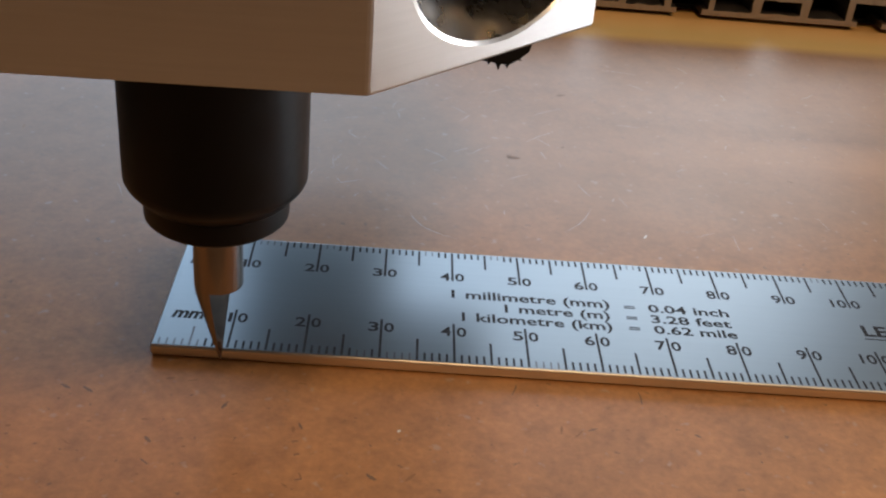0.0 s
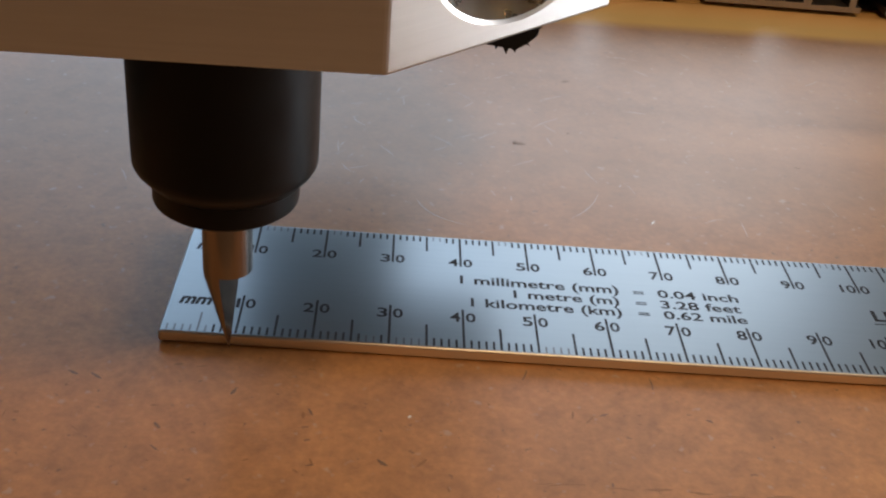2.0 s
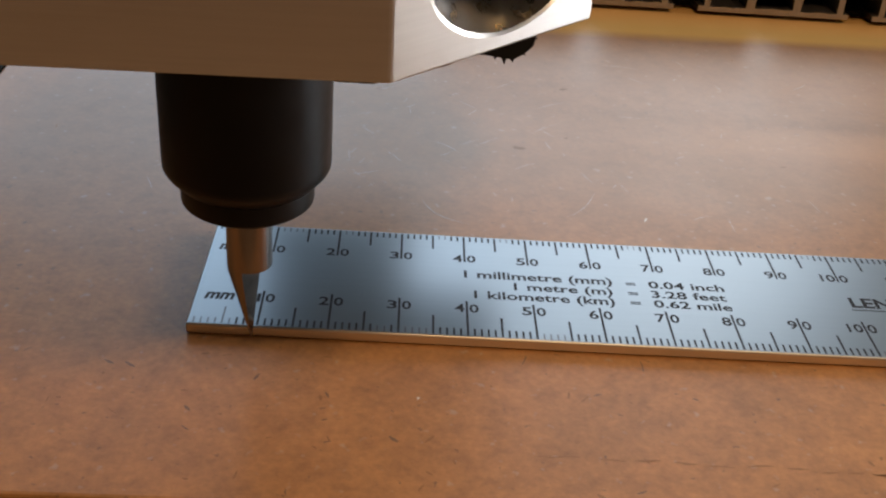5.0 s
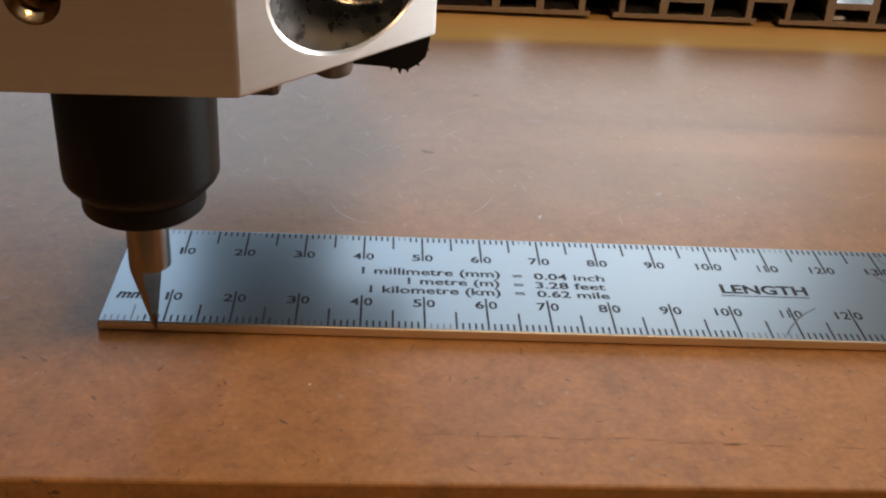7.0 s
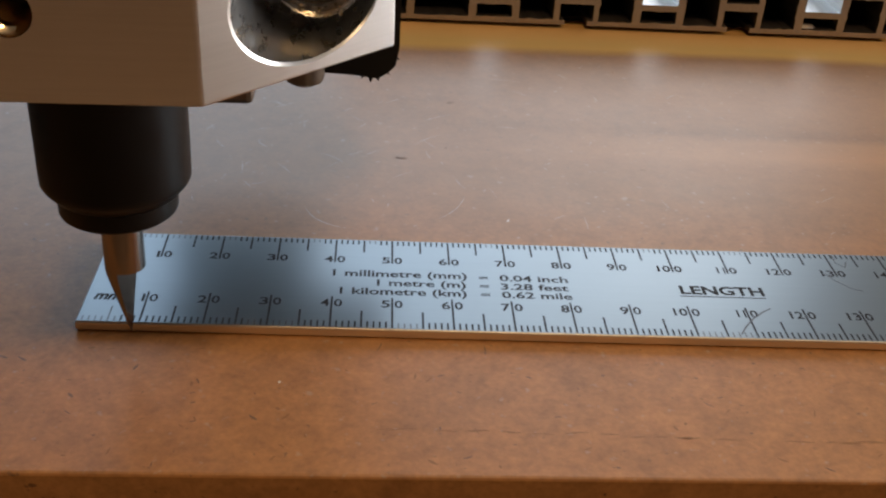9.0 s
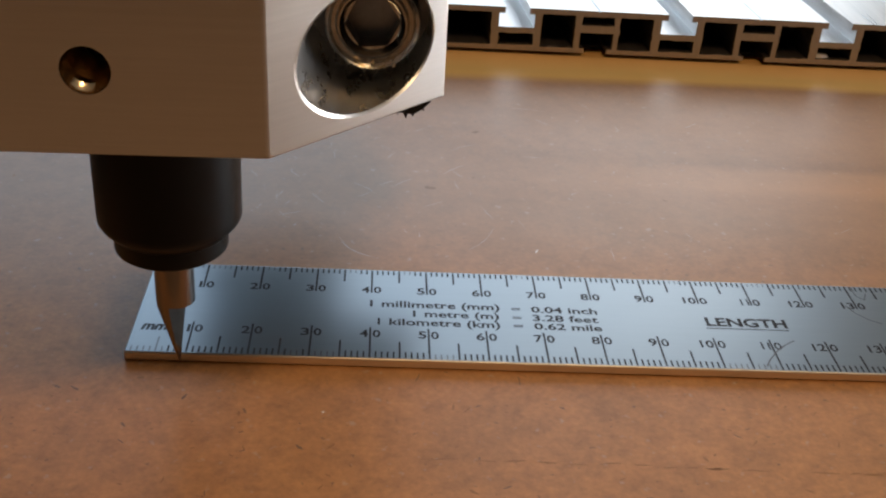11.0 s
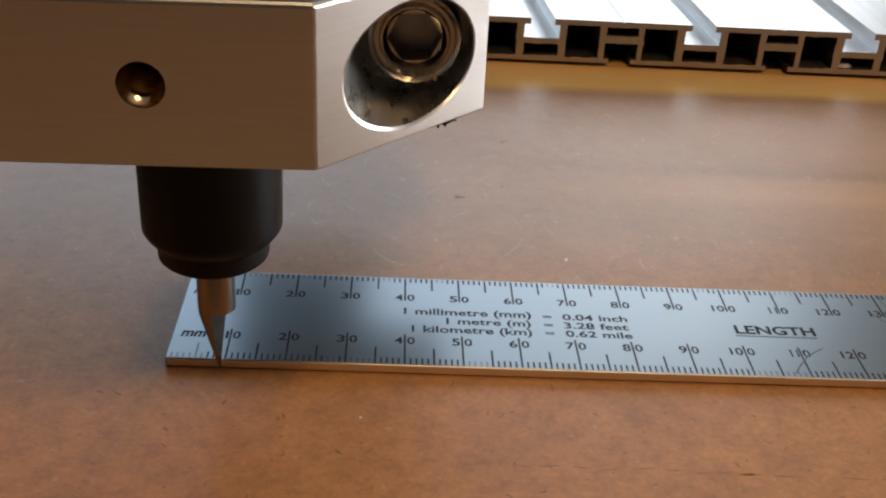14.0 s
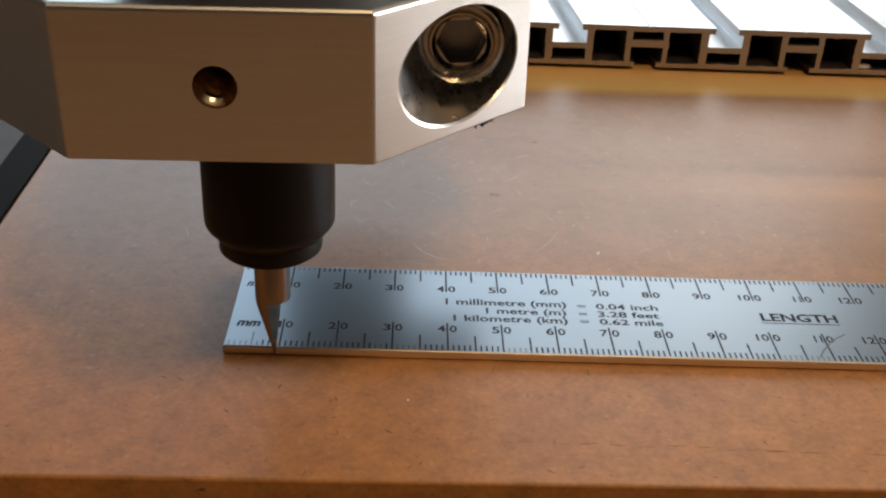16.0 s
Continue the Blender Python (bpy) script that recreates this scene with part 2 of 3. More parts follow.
# ---- the room ----
def room():
    x0, x1, y0, y1, z0, z1 = -1500, 1750, -1600, 1550, -900, 1600
    walls = {
        "wall_south": [(x0 - 100, x1 + 100, y0 - 100, y0, z0, z1)],
        "wall_west": [(x0 - 100, x0, y0, y1, z0, z1)],
        "wall_north": [(x0 - 100, -880, y1, y1 + 100, z0, z1), (820, x1 + 100, y1, y1 + 100, z0, z1), (-880, 820, y1, y1 + 100, z0, 190), (-880, 820, y1, y1 + 100, 1170, z1)],
        "wall_east": [(x1, x1 + 100, y0, -170, z0, z1), (x1, x1 + 100, 1170, y1, z0, z1), (x1, x1 + 100, -170, 1170, z0, 40), (x1, x1 + 100, -170, 1170, 680, z1)],
    }
    for name, boxes in walls.items():
        bm = bmesh.new()
        for b in boxes:
            box(bm, *b)
        tagged(mesh_object(name, bm, DARK_WALL if name in ("wall_west", "wall_south") else WALL), "plain dark painted wall of the work room, out of view", "wall", kind="structure")
    tagged(mesh_object("floor", new_box(x0, x1, y0, y1, z0 - 50, z0), WOOD), "brown wooden floor of the work room", "floor", kind="structure")
    tagged(mesh_object("ceiling", new_box(x0 - 100, x1 + 100, y0 - 100, y1 + 100, z1, z1 + 50), CEIL), "pale painted ceiling of the work room", "ceiling", kind="structure")
    for name, side in (("window_1", 0), ("window_2", 1)):
        win = empty(name, 0, 0, 0, "white painted window frame in the wall", "window", kind="structure")
        a0, a1, b0, b1 = (-880, 820, 190, 1170) if side == 0 else (-170, 1170, 40, 680)
        for c0, c1, d0, d1 in ((a0, a1, b0, b0 + 40), (a0, a1, b1 - 40, b1), (a0, a0 + 40, b0 + 40, b1 - 40), (a1 - 40, a1, b0 + 40, b1 - 40), ((a0 + a1) / 2 - 22, (a0 + a1) / 2 + 22, b0 + 40, b1 - 40)):
            dims = (c0, c1, y1 + 30, y1 + 70, d0, d1) if side == 0 else (x1 + 30, x1 + 70, c0, c1, d0, d1)
            part("window_frame", new_box(*dims, bevel=3), FRAME, win)
    bench = empty("workbench", 0, 0, -60, "brown wooden workbench under the machine bed", "workbench")
    part("tabletop", new_box(-700, 900, -620, 700, -100, -62, bevel=3), WOOD, bench)
    for x in (-660, 860):
        for y in (-580, 660):
            part("leg", new_box(x - 30, x + 30, y - 30, y + 30, -900, -100, bevel=3), WOOD, bench)


room()


def floor_lamp():
    """The warm lamp behind the camera; its bulb light sits in the open shade."""
    lamp = empty("floor_lamp", 0, 0, 0, "tall black floor lamp with a wide open shade", "lamp")
    part("foot", lathe([(140, -900), (140, -880), (20, -872)], 240, -1500), BLACK_PLASTIC, lamp, smooth=True)
    part("pole", lathe([(12, -880), (12, 1400)], 240, -1500, 24), BLACK_PLASTIC, lamp, smooth=True)
    shade = lathe([(270, -2), (300, -60), (298, -60), (266, 0), (60, 110), (0, 118)], 0, 0, 48)
    aim = look((0.28, -0.75, 1.42), (0.0, 0.0, 0.0)).to_3x3().to_4x4()
    bmesh.ops.transform(shade, matrix=Matrix.Translation((280, -750, 1420)) @ aim @ Matrix.Translation((0, 0, 30)), verts=shade.verts)
    part("shade", shade, BLACK_PLASTIC, lamp, smooth=True)
    boom = lathe([(9, 0), (9, 705)], 0, 0, 20)
    bmesh.ops.transform(boom, matrix=Matrix.Translation((240, -1510, 1392)) @ Matrix.Rotation(radians(-79.5), 4, "X"), verts=boom.verts)
    part("boom", boom, BLACK_PLASTIC, lamp, smooth=True)


floor_lamp()

# ---- machine bed ----
tagged(mesh_object("base_plate", new_box(-330, 420, -30, 470, -62, -18, bevel=1), GREY), "grey machine base plate under the fibreboard", "base plate")
# black strip put where shade darkens the gap beside the board
tagged(mesh_object("side_shade_strip", new_box(-63.5, -54.6, -30, 330, -18, -0.4, bevel=0.8), GAP_BLACK), "black strip standing for the dark gap along the fibreboard edge", "rail")


def fibreboard():
    board = empty("fibreboard_bed", 0, 0, 0, "scuffed tan fibreboard sheet with dark flecks and pencil marks", "board")
    bm = prism([(-54, -33.4), (330, -29.6), (330, 420), (-54, 420)], -18, 0)
    edges = [e for e in bm.edges if all(abs(v.co.z) < 1e-6 for v in e.verts)]
    bmesh.ops.bevel(bm, geom=edges, offset=0.5, segments=2, affect="EDGES", profile=0.5)
    slab = part("slab", bm, (MDF, MDF_EDGE), board)
    for p in slab.data.polygons:
        p.material_index = 1 if p.normal.z < 0.3 else 0
    rng = random.Random(4)

    def fleck(name, x, y, length, width, angle, mat):
        n = 9
        bm = bmesh.new()
        side = [[], []]
        for k in range(n):
            u = k / (n - 1) - 0.5
            w = width * (0.25 + math.sin(math.pi * (k + 0.5) / n)) * rng.uniform(0.45, 0.75)
            bend = 0.04 * length * math.sin(3 * u + x)
            for s in (0, 1):
                px, py = u * length, bend + (w / 2 if s else -w / 2)
                side[s].append(bm.verts.new((x + px * math.cos(angle) - py * math.sin(angle), y + px * math.sin(angle) + py * math.cos(angle), 0.03)))
        for k in range(n - 1):
            bm.faces.new((side[0][k], side[0][k + 1], side[1][k + 1], side[1][k]))
        return part(name, bm, mat, board)

    # pencil ticks beside the rule, a scribed line, dents, dust
    fleck("pencil_mark", 48.0, -2.3, 2.4, 0.34, 1.3, DIRT)
    fleck("pencil_mark", 64.8, -2.4, 2.6, 0.34, -1.5, DIRT)
    for x, y, l, w, a in ((52.1, 65.9, 2.2, 1.3, 0.1), (51.2, 66.3, 1.2, 1.2, 1.2), (63.6, 96.2, 1.8, 1.2, 0.3), (61.6, 71.8, 0.9, 0.6, 0.9), (20.9, -12.1, 1.3, 0.5, -1.1), (-6.1, -7.6, 1.8, 0.6, -0.7), (-9.0, -7.2, 1.6, 0.5, -0.4)):
        fleck("dent", x, y, l, w, a, DIRT)
    fleck("dust_grain", 33.1, -11.9, 0.6, 0.5, 1.2, CHALK)
    fleck("dust_grain", 72.4, 40.4, 1.4, 0.5, 1.2, CHALK)
    x = 49.0
    while x < 150:
        l = rng.uniform(1.5, 5.5)
        if not 99.5 < x < 104:
            fleck("scribed_line", x, -22.2 - 0.016 * (x - 50) + rng.uniform(-0.25, 0.25), l * 0.8, rng.uniform(0.2, 0.6), rng.uniform(-0.14, 0.14), SCRIBED)
        x += l * rng.uniform(0.7, 1.3)
    # loose fibres and fine scuffs
    for k in range(44):
        fleck("dark_fibre", rng.uniform(-40, 150), rng.choice((rng.uniform(-31, -3), rng.uniform(32, 140))), rng.uniform(0.35, 1.5), rng.uniform(0.15, 0.45), rng.uniform(-1.6, 1.6), rng.choice((DIRT, SCRIBED, SCRIBED)))
    for k in range(48):
        fleck("dark_fibre", rng.uniform(-48, 150), rng.uniform(-31, -3), rng.uniform(0.5, 1.9), rng.uniform(0.2, 0.7), rng.uniform(-1.6, 1.6), rng.choice((DIRT, SCRIBED, SCRIBED, SCRIBED)))
    for k in range(60):
        fleck("pale_scuff", rng.uniform(-20, 150), rng.uniform(38, 125), rng.uniform(1.0, 5.0), rng.uniform(0.1, 0.2), rng.uniform(0.4, 2.4), SCUFF)

    def arc(cx, cy, r, a0, a1, width):
        bm = bmesh.new()
        n = 14
        rows = []
        for k in range(n + 1):
            a = radians(a0 + (a1 - a0) * k / n)
            w = width * math.sin(math.pi * (k + 0.4) / (n + 0.8)) * rng.uniform(0.5, 1.1) / 2
            rows.append([bm.verts.new((cx + q * math.cos(a), cy + q * 1.15 * math.sin(a), 0.035)) for q in (r - w, r + w)])
        for a, b in zip(rows, rows[1:]):
            bm.faces.new((a[0], a[1], b[1], b[0]))
        part("curved_scratch", bm, SCUFF, board)

    arc(42.0, 46.0, 9.0, 195, 245, 0.2)
    arc(43.0, 47.5, 10.5, 225, 262, 0.16)
    arc(50.0, 54.0, 15.0, -55, -15, 0.16)
    arc(33.0, 58.0, 8.0, 30, 75, 0.16)
    for k in range(22):
        arc(rng.uniform(10, 75), rng.uniform(40, 85), rng.uniform(10, 30), (start := rng.uniform(0, 360)), start + rng.uniform(6, 20), rng.uniform(0.1, 0.22))
    return board


fibreboard()


# ---- slotted aluminium bed plate ----
def profile_solid(outer, holes, length, lean):
    """A drawn section in x and z with hollow chambers, run along y."""
    bm = bmesh.new()
    edges = []
    for loop in [outer] + holes:
        vs = [bm.verts.new((x, 0, z)) for x, z in loop]
        edges += [bm.edges.new((a, b)) for a, b in zip(vs, vs[1:] + vs[:1])]
    bmesh.ops.triangle_fill(bm, use_beauty=True, use_dissolve=False, edges=edges)
    faces = list(bm.faces)
    up = bmesh.ops.extrude_face_region(bm, geom=faces)["geom"]
    bmesh.ops.translate(bm, verts=[g for g in up if isinstance(g, bmesh.types.BMVert)], vec=(lean * length, length, 0))
    return bm


def slotted_plate():
    pitch, top, first, units = 45.85, 13.6, 77.8, 5
    outer, holes = [], []
    rng = random.Random(12)

    def hole(x0, x1, z0, z1, wear=0.25):
        corners = [(x0, z0), (x1, z0 + 0.1), (x1 - 0.1, z1 - wear), (x1 - wear, z1), (x0 + wear, z1), (x0 + 0.1, z1 - wear)]
        loop = []
        for (xa, za), (xb, zb) in zip(corners, corners[1:] + corners[:1]):
            loop.append((xa, za))
            n = int(math.hypot(xb - xa, zb - za) / 1.3)
            for k in range(1, n):
                burr = rng.uniform(-0.1, 0.1) + (rng.uniform(0, 0.3) if rng.random() < 0.18 else 0)
                inward = burr if za > (z0 + z1) / 2 and zb > (z0 + z1) / 2 else -burr
                flat = abs(xb - xa) > abs(zb - za)
                u = k / n
                loop.append((xa + (xb - xa) * u - (0 if flat else burr * (1 if xa > (x0 + x1) / 2 else -1)), za + (zb - za) * u - (inward if flat else 0)))
        holes.append(loop)

    up, down = [], []
    for k in range(units):
        s = first + pitch * k
        # slot with lips over a wider channel
        up += [(s - 3.4, top), (s - 3.4, top - 1.8), (s - 5.0, top - 1.8), (s - 5.0, 7.9), (s + 5.0, 7.9), (s + 5.0, top - 1.8), (s + 3.4, top - 1.8), (s + 3.4, top)]
        hole(s - 5.0, s + 5.0, 2.7, 6.2)
        c = s + pitch / 2
        if k < units - 1:
            up += [(c - 0.35, top), (c, top - 0.4), (c + 0.35, top)]
            hole(s + 7.0, s + 16.6, 2.5, 12.0)
            hole(c + 6.1, c + 15.7, 2.5, 12.0)
            hole(c - 4.6, c + 4.6, 9.3, 11.9)
            down += [(c - 3.2, 1.2), (c - 3.2, 2.6), (c - 4.7, 2.6), (c - 4.7, 7.2), (c + 4.7, 7.2), (c + 4.7, 2.6), (c + 3.2, 2.6), (c + 3.2, 1.2)]
    hole(first - 22.0, first - 7.0, 2.5, 12.0)
    hole(first - 38.0, first - 24.0, 2.5, 12.0)
    left, right = first - 40.0, first + pitch * (units - 1) + 12
    outer = [(left, 1.2), (left, top)] + up + [(right, top), (right, 1.2)] + down[::-1]
    bm = profile_solid(outer, holes, 230, -0.09)
    bmesh.ops.translate(bm, verts=bm.verts, vec=(0, 150.8, 0))
    bed = empty("slotted_bed_plate", 0, 0, 0, "silver slotted aluminium bed plate with hollow sawn end", "bed plate")
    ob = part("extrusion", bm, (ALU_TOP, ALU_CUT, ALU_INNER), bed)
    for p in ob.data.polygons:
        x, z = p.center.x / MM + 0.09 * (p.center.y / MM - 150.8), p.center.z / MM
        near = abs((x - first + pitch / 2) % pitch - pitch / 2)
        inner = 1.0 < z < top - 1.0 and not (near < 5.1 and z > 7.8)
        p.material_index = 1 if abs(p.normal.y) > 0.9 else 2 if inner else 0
    # unseen plate added at the far end to block window light through the chambers
    part("light_stop_plate", new_box(17.3, 252, 380.9, 386, 1.2, 13.4, bevel=0.3), ALU_WORN, bed)
    pad = mesh_object("packing_strip", new_box(40, 268, 158, 178, 0.02, 1.2), BLACK_PLASTIC)
    tagged(pad, "thin black packing strip under the slotted plate", "strip")
    # swarf lying in one chamber
    swarf = lathe([(0.0, 3.0), (1.6, 3.05), (1.1, 4.0), (0.0, 4.3)], 0, 0, 9)
    bmesh.ops.transform(swarf, matrix=Matrix.Translation((165.8, 152.5, 0)) @ Matrix.Diagonal((2.0, 1.0, 1.0, 1)), verts=swarf.verts)
    tagged(mesh_object("metal_chip", swarf, ALU_CUT), "small bright metal chip lying in a hollow chamber", "chip")


slotted_plate()


# ---- steel rule ----
RULE_TOP, RULE_WIDTH = 1.85, 28.4
WORN_FRONT = {1, 2, 3, 4, 6, 27, 28, 31, 32, 33, 34, 51, 52, 53, 54, 101, 102, 103, 104, 106, 107, 108, 109}
WORN_BACK = {6, 7, 8, 9, 11, 12, 13, 14, 21, 22, 36, 37, 46, 47, 67, 68, 96, 97, 111, 112, 113, 114}


def text_mesh(words, x0, x1, y0, y1, z, shear=0.0, bold=0.02):
    """Words as a flat mesh that fills the given box."""
    cu = bpy.data.curves.new("words", "FONT")
    cu.body, cu.size, cu.offset, cu.shear = words, 1.0, bold, shear
    cu.resolution_u = 3
    ob = new("words", cu)
    me = bpy.data.meshes.new_from_object(ob.evaluated_get(bpy.context.evaluated_depsgraph_get()))
    bpy.data.objects.remove(ob)
    co = np.empty(len(me.vertices) * 3)
    me.vertices.foreach_get("co", co)
    co = co.reshape(-1, 3)
    lo, hi = co.min(0), co.max(0)
    co[:, 0] = x0 + (co[:, 0] - lo[0]) / (hi[0] - lo[0]) * (x1 - x0)
    co[:, 1] = y0 + (co[:, 1] - lo[1]) / (hi[1] - lo[1]) * (y1 - y0)
    co[:, 2] = z
    me.vertices.foreach_set("co", (co * MM).ravel())
    me.materials.append(INK)
    return me


def steel_rule():
    rule = empty("steel_rule", 0, 0, 0, "brushed stainless steel millimetre rule lying on the board", "ruler")
    bm = new_box(0, 300, 0, RULE_WIDTH, 0.16, RULE_TOP, bevel=0.38, segments=4)
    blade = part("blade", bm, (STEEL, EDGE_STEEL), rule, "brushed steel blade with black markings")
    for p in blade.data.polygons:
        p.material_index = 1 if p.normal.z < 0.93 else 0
    z = RULE_TOP + 0.006
    lengths = {"front": (1.75, 4.75, 8.8), "back": (1.45, 4.1, 7.7)}
    meshes = {}
    for side, sizes in lengths.items():
        for n, size in enumerate((*sizes, sizes[0] * 0.8, sizes[1] * 0.9)):
            bm = bmesh.new()
            w = (0.31, 0.33, 0.34, 0.24, 0.26)[n] / 2
            a, b = (0.0, size) if side == "front" else (-size, 0.0)
            bm.faces.new([bm.verts.new((x * MM, y * MM, 0)) for x, y in ((-w, a), (w, a), (w, b), (-w, b))])
            me = bpy.data.meshes.new("tick")
            bm.to_mesh(me)
            bm.free()
            me.materials.append(WORN_INK if n > 2 else INK)
            meshes[side, n] = me
    rest = bmesh.new()
    for side in lengths:
        y = 0.45 if side == "front" else RULE_WIDTH - 0.45
        for k in range(1, 300):
            n = 2 if k % 10 == 0 else 1 if k % 5 == 0 else 0
            if k <= 146:
                greyed = n == 0 and (k in WORN_FRONT if side == "front" else k in WORN_BACK)
                ob = new("tick", meshes[side, 3] if greyed else meshes[side, 4 if k == 5 else n])
                ob.parent, ob.location = rule, (k * MM, y * MM, z * MM)
            else:
                size = lengths[side][n] * (1 if side == "front" else -1)
                rest.faces.new([rest.verts.new((k + a, y + b, z)) for a, b in ((-0.12, 0), (0.12, 0), (0.12, size), (-0.12, size))])
    tagged(part("far_ticks", rest, INK, rule), kind="stuff")

    def words(name, text, *dims, **more):
        ob = new(name, text_mesh(text, *dims, z, **more))
        ob.parent = rule

    for y0, y1 in ((6.3, 8.5), (20.2, 22.3)):
        for k in range(10, 291, 10):
            tens = str(k)[:-1]
            wide = 1.45 if len(tens) == 1 else 2.35
            if tens == "11":
                wide = 1.5
            if tens[0] == "1" and len(tens) == 1:
                wide = 0.5
            words("numeral", tens, k - 0.35 - wide, k - 0.35, y0, y1)
            words("numeral", "0", k + 0.38, k + 1.75, y0, y1)
    words("unit_mark", "mm", 1.5, 5.9, 6.5, 8.3, shear=0.25, bold=0.04)
    words("unit_mark", "mm", 1.5, 5.4, 20.3, 22.0, shear=0.25, bold=0.04)
    for text, x0, x1, y0, y1 in (("1 millimetre (mm)", 39.8, 62.9, 15.1, 17.9), ("1 metre (m)", 47.4, 62.6, 12.3, 15.0), ("1 kilometre (km)", 41.2, 62.6, 9.5, 12.3)):
        words("conversion_text", text, x0, x1, y0, y1)
    for text, x1, y0, y1 in (("0.04 inch", 80.5, 15.5, 17.5), ("3.28 feet", 80.3, 12.8, 14.8), ("0.62 mile", 80.6, 10.2, 12.2)):
        words("conversion_text", text, 68.6, x1, y0, y1)
        words("conversion_text", "=", 65.0, 66.6, y0 + 0.55, y0 + 1.25)
    words("heading_text", "LENGTH", 99.9, 114.7, 13.0, 15.8, bold=0.03)
    part("heading_underline", new_box(99.6, 114.6, 12.25, 12.5, RULE_TOP + 0.002, RULE_TOP + 0.008), INK, rule)

    def scratch(points, w):
        bm = bmesh.new()
        for (xa, ya), (xb, yb) in zip(points, points[1:]):
            d = Vector((xb - xa, yb - ya)).normalized() * w / 2
            bm.faces.new([bm.verts.new((x, y, z + 0.004)) for x, y in ((xa - d.y, ya + d.x), (xa + d.y, ya - d.x), (xb + d.y, yb - d.x), (xb - d.y, yb + d.x))])
        part("scratch", bm, SCRATCH, rule)

    scratch([(107.4, 1.3), (108.6, 3.4), (110.6, 6.0), (112.6, 7.9), (114.5, 9.2)], 0.28)
    scratch([(127.9, 21.3), (129.0, 19.0), (130.9, 16.6), (133.0, 15.6)], 0.22)
    scratch([(131.4, 27.8), (131.2, 25.0), (132.5, 23.5), (133.4, 25.6)], 0.22)


steel_rule()


# ---- spindle with engraving bit ----
AX, AY = 9.9, -4.1


def spindle():
    sp = empty("milling_spindle", 0, 0, 0, "black milling spindle with collet nut over the steel rule", "spindle")
    part("motor_body", lathe([(20.9, 74.9), (21.5, 75.6), (21.5, 160), (19, 163)], AX, AY + 2), BLACK_PLASTIC, sp, smooth=True)
    part("nose", lathe([(7.0, 27.7), (8.8, 28.2), (9.0, 28.3), (10.2, 29.7), (10.45, 30.2), (10.5, 31.0), (10.6, 55.6)], AX, AY), BLACK, sp, "black steel spindle nose", smooth=True)
    nut = part("collet_nut", lathe([(3.1, 24.0), (4.5, 24.0), (6.6, 24.4), (7.9, 24.9), (8.35, 25.3), (8.4, 25.6), (8.4, 27.85)], AX, AY), BLACK, sp, "black rounded collet nut", smooth=True)
    bit = part("engraving_bit", lathe([(2.98, 15.2), (2.98, 23.6)], AX, AY, 48), CARBIDE, sp, "bright half-ground engraving bit", smooth=True)
    # half-ground cone: the ground flat faces right and slightly forward
    bm = bmesh.new()
    steps, levels = 20, [(2.98, 15.2), (2.9, 14.2), (1.9, 10.2), (0.95, 6.4), (0.12, 3.2)]
    turn = radians(-18)
    rings = []
    for r, z in levels:
        ring = []
        for k in range(steps + 1):
            a = radians(84) + radians(192) * k / steps + turn
            ring.append(bm.verts.new((AX + r * math.cos(a), AY + r * math.sin(a), z)))
        rings.append(ring)
    for a, b in zip(rings, rings[1:]):
        for k in range(steps):
            bm.faces.new((a[k], a[k + 1], b[k + 1], b[k]))
        bm.faces.new((a[0], b[0], b[-1], a[-1]))
    bm.faces.new(rings[0])
    bm.faces.new(rings[-1])
    part("ground_tip", bm, CARBIDE, bit, "pointed ground tip", smooth=True)


spindle()


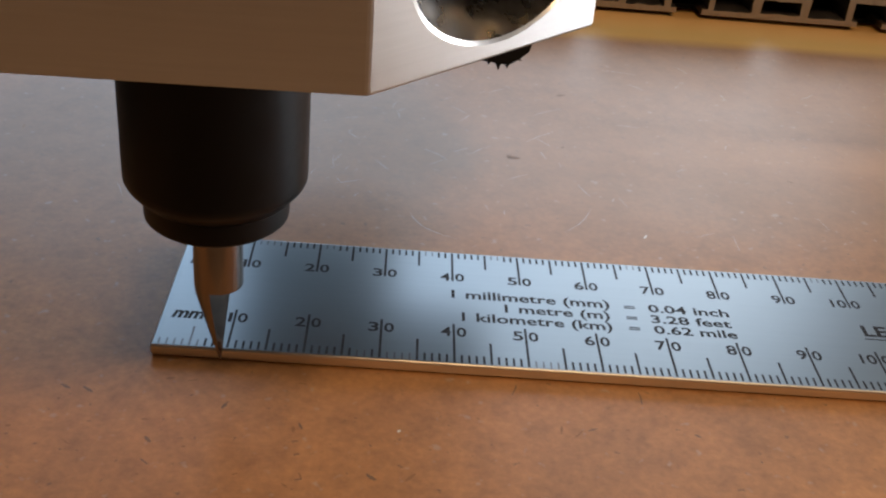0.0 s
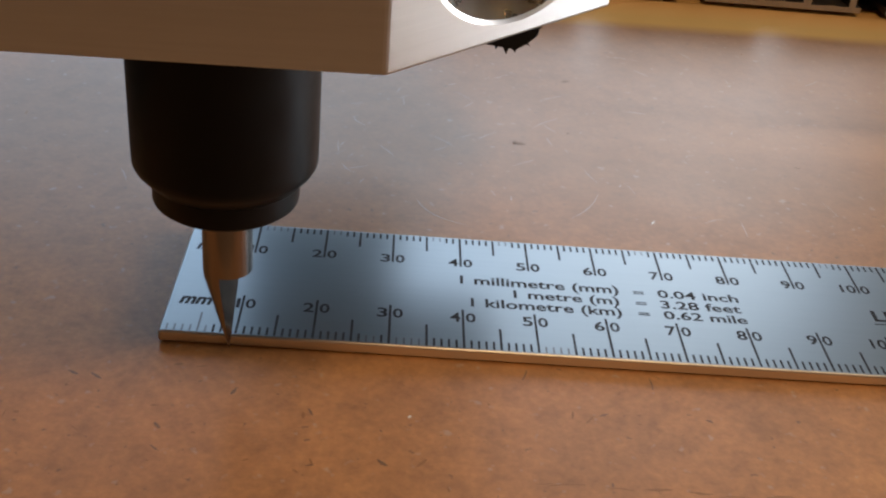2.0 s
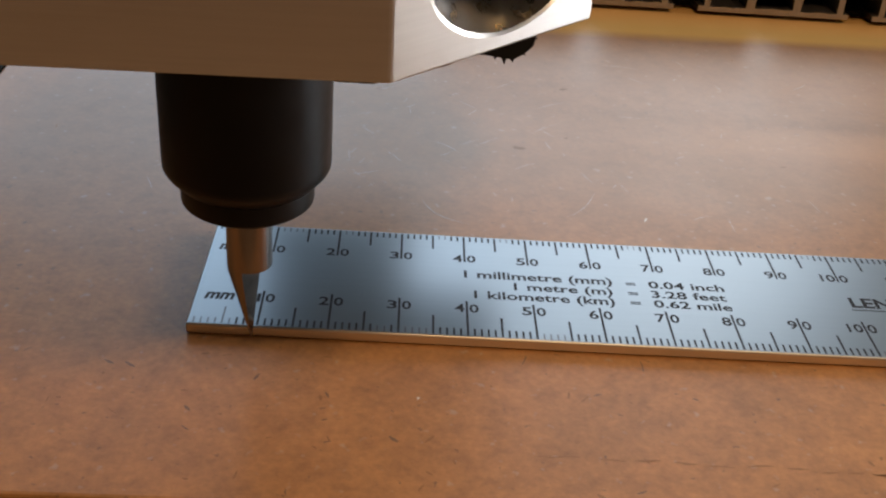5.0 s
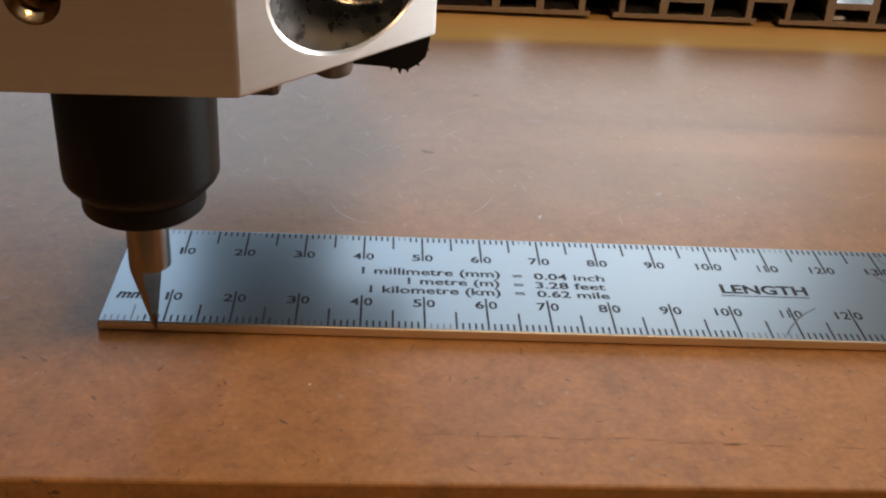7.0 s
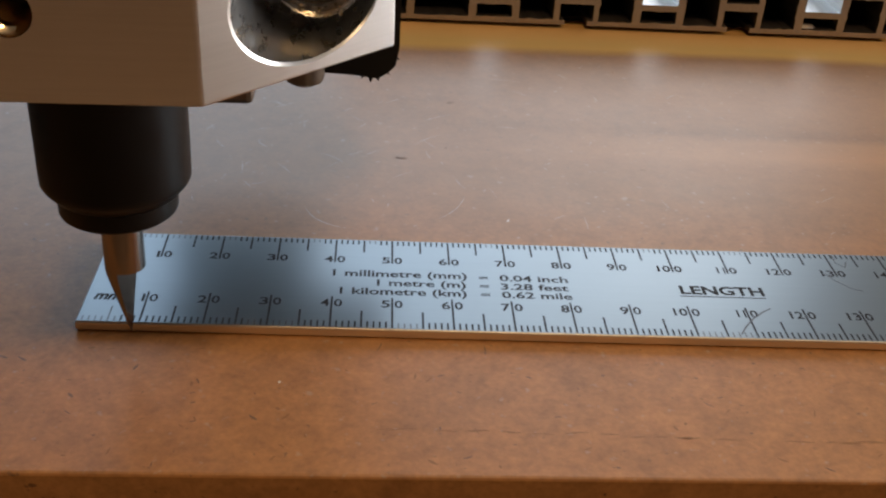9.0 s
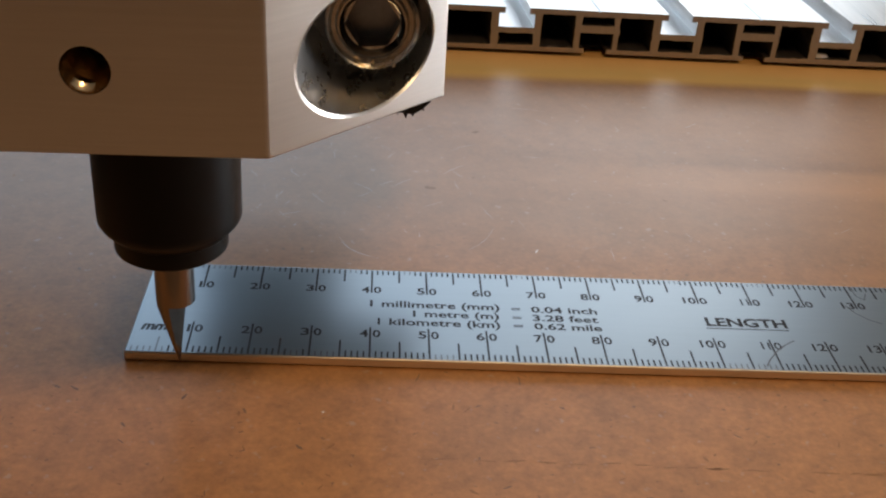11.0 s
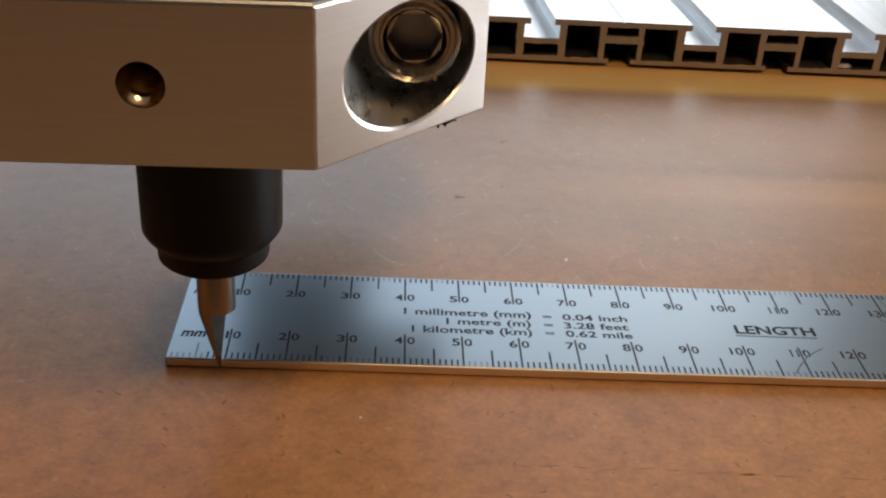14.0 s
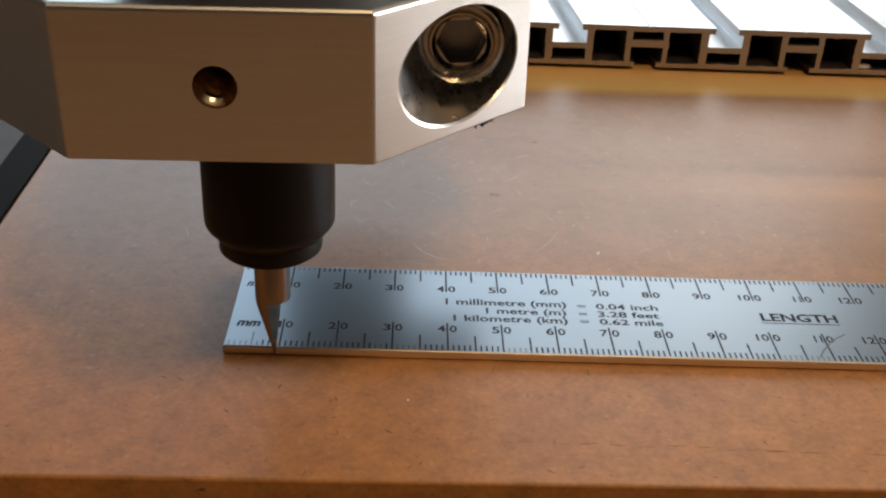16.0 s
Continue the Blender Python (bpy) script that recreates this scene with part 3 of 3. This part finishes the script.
# ---- clamp block ----
def clamp_block():
    clamp = empty("spindle_clamp", 0, 0, 0, "milled aluminium clamp block holding the spindle", "clamp")
    low, high = 54.7, 75.0
    bm = prism([(-11.2, -35.0), (27.6, -35.0), (48.4, -14.8), (48.4, 42), (-32, 42), (-32, -14.8)], low, high)
    rim = [e for e in bm.edges if all(abs(v.co.z - high) < 1e-4 for v in e.verts)]
    bmesh.ops.bevel(bm, geom=rim, offset=0.75, segments=3, affect="EDGES", profile=0.5)
    rest = [e for e in bm.edges if min(v.co.z for v in e.verts) < low + 1e-4]
    bmesh.ops.bevel(bm, geom=rest, offset=0.3, segments=2, affect="EDGES", profile=0.5)
    body = part("body", bm, ALU, clamp)
    # counterbore with a broken edge, and the tapped hole with its countersink
    bx, bz = 38.6, 64.3
    cut(body, turned(lathe([(7.9, 0), (7.9, 60)], 0, 0, 72), (bx, -4.2, bz)), "bore")
    bm = bmesh.new()
    bm.from_mesh(body.data)
    mouth = []
    for e in bm.edges:
        if all(abs(math.hypot(v.co.x / MM - bx, v.co.z / MM - bz) - 7.9) < 0.02 and v.co.y / MM < -10 for v in e.verts) and abs(e.verts[0].co.y - e.verts[1].co.y) < 0.8 * MM:
            if len(e.link_faces) == 2 and e.calc_face_angle(0) > 0.4:
                mouth.append(e)
    bmesh.ops.bevel(bm, geom=mouth, offset=0.32 * MM, segments=1, affect="EDGES", profile=0.5)
    bm.to_mesh(body.data)
    bm.free()
    hx, hz = 8.1, 64.85
    cut(body, turned(lathe([(2.7, 0), (2.7, 22.0), (2.8, 22.4), (2.8, 30)], 0, 0, 40), (hx, -11.0, hz)), "tap", sharp=11)
    thread = bmesh.new()
    rings = [(2.79, -34.97, 0.0, 0.0), (2.68, -34.5, 0.0, 0.1), (2.3, -33.9, 0.05, 0.4)] + [(2.1 if k % 2 else 2.3, -33.5 + 0.4 * k, 0.05, 0.4) for k in range(1, 22)]
    for radius, y, dx, dz in rings:
        bmesh.ops.create_circle(thread, segments=28, radius=radius, matrix=Matrix.Translation((hx + dx, y, hz + dz)) @ Matrix.Rotation(radians(90), 4, "X"))
    thread.verts.ensure_lookup_table()
    for k in range(len(rings) - 1):
        for j in range(28):
            thread.faces.new([thread.verts[28 * k + j], thread.verts[28 * k + (j + 1) % 28], thread.verts[28 * (k + 1) + (j + 1) % 28], thread.verts[28 * (k + 1) + j]])
    part("thread", thread, THREAD, clamp, smooth=True)
    # black disc added in place of the shade deep inside the hole
    part("hole_shade_disc", turned(lathe([(2.09, 0), (2.09, 4.0), (1.8, 4.4)], 0, 0, 32), (hx + 0.05, -22.0, hz + 0.4)), BLACK, clamp, "black disc standing for the darkness deep in the tapped hole")
    # socket head screw in the counterbore
    floor_y = -7.6
    sx = bx + 0.35
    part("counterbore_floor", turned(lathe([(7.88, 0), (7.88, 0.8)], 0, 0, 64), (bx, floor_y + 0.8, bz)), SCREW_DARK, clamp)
    head = turned(lathe([(6.1, 0.0), (6.1, 7.0), (5.95, 7.45), (5.6, 7.6), (5.2, 7.3), (4.7, 7.25), (4.5, 7.8), (4.4, 8.0), (4.15, 7.95), (3.5, 6.9)], 0, 0, 64), (sx, floor_y, bz))
    screw = part("cap_screw", head, SCREW, clamp, "steel socket head cap screw", smooth=True)
    hexed = lathe([(3.6, 0), (3.6, 9)], 0, 0, 6)
    bmesh.ops.transform(hexed, matrix=Matrix.Translation((sx, floor_y - 3.4, bz)) @ Matrix.Rotation(radians(90), 4, "X") @ Matrix.Rotation(radians(4), 4, "Z"), verts=hexed.verts)
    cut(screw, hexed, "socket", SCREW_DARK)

    # the block hangs a little lower on one side
    clamp.matrix_world = Matrix.Translation((0.0276, 0, 0.055)) @ Matrix.Rotation(radians(-0.8), 4, "Y") @ Matrix.Translation((-0.0276, 0, -0.055))


clamp_block()


def swarf_chips():
    """Small curled chips caught under the screw head in the counterbore."""
    rng = random.Random(21)
    bm = bmesh.new()
    for k in range(26):
        a = radians(rng.uniform(-118, -62))
        r = rng.uniform(4.5, 5.8)
        spot = Vector((39.2 + r * math.cos(a), -14.7 - rng.uniform(0, 0.5), 64.3 + r * math.sin(a)))
        size = rng.uniform(0.2, 0.55)
        turn = Euler([rng.uniform(0, 6.28) for _ in range(3)]).to_matrix()
        pts = [bm.verts.new(spot + turn @ Vector(p) * size) for p in ((-1, -0.4, 0), (1, -0.5, 0.2), (0.8, 0.5, -0.1), (-0.9, 0.4, 0.35), (0, 0, 0.7))]
        for f in ((0, 1, 2, 3), (0, 1, 4), (1, 2, 4), (2, 3, 4), (3, 0, 4)):
            bm.faces.new([pts[q] for q in f])
    tagged(mesh_object("metal_swarf", bm, THREAD), "bright golden metal chips caught in the counterbore", "swarf", kind="stuff")


swarf_chips()


# ---- carriage behind the clamp ----
def carriage():
    c = empty("z_carriage", 0, 0, 0, "black machine carriage plate behind the spindle clamp", "carriage")
    bm = bmesh.new()
    outline = [(4, 150), (4, 29.0), (30, 28.1), (42, 27.6), (46.6, 27.1), (48.2, 28.2), (49.6, 29.6), (50.2, 33), (50.2, 150)]
    ring = [bm.verts.new((x, 43, z)) for x, z in outline]
    up = bmesh.ops.extrude_face_region(bm, geom=[bm.faces.new(ring)])["geom"]
    bmesh.ops.translate(bm, verts=[g for g in up if isinstance(g, bmesh.types.BMVert)], vec=(0, 9, 0))
    part("plate", bm, BLACK_PLASTIC, c)
    part("column", new_box(-1, 33, 84, 98, 31, 420, bevel=2), BLACK_PLASTIC, c, "black machine column")
    part("arm", new_box(2, 32, 52, 84, 90, 130, bevel=1), BLACK_PLASTIC, c)
    part("bolt_end", lathe([(0.0, 27.3), (2.2, 27.4), (3.2, 28.0), (3.5, 28.9), (3.5, 40)], 33.6, 39.0, 32), BRONZE, c, "dull metal clamp nut", smooth=True)
    part("bracket", new_box(8, 25.5, 30, 43, 26.4, 60, bevel=1.2), BRONZE, c, "dull brown-tinted metal bracket")
    rag = bmesh.new()
    rng = random.Random(9)
    for x, z, dx, dz in ((44.0, 27.4, -0.4, -0.9), (45.2, 27.3, 0.1, -1.5), (46.2, 27.3, 0.6, -1.1), (47.2, 28.0, 1.4, -0.5), (48.4, 29.2, 1.5, 0.0), (49.2, 30.2, 1.2, 0.3)):
        v = [rag.verts.new(p) for p in ((x - 0.8, 44.5, z), (x + 0.8, 44.5, z + 0.5), (x + dx + rng.uniform(-0.2, 0.2), 44.0, z + dz), (x, 46.5, z + 0.3))]
        for a, b, d in ((0, 1, 2), (1, 3, 2), (3, 0, 2), (0, 3, 1)):
            rag.faces.new((v[a], v[b], v[d]))
    part("torn_edge", rag, BLACK_PLASTIC, c, "ragged black torn edge")


carriage()
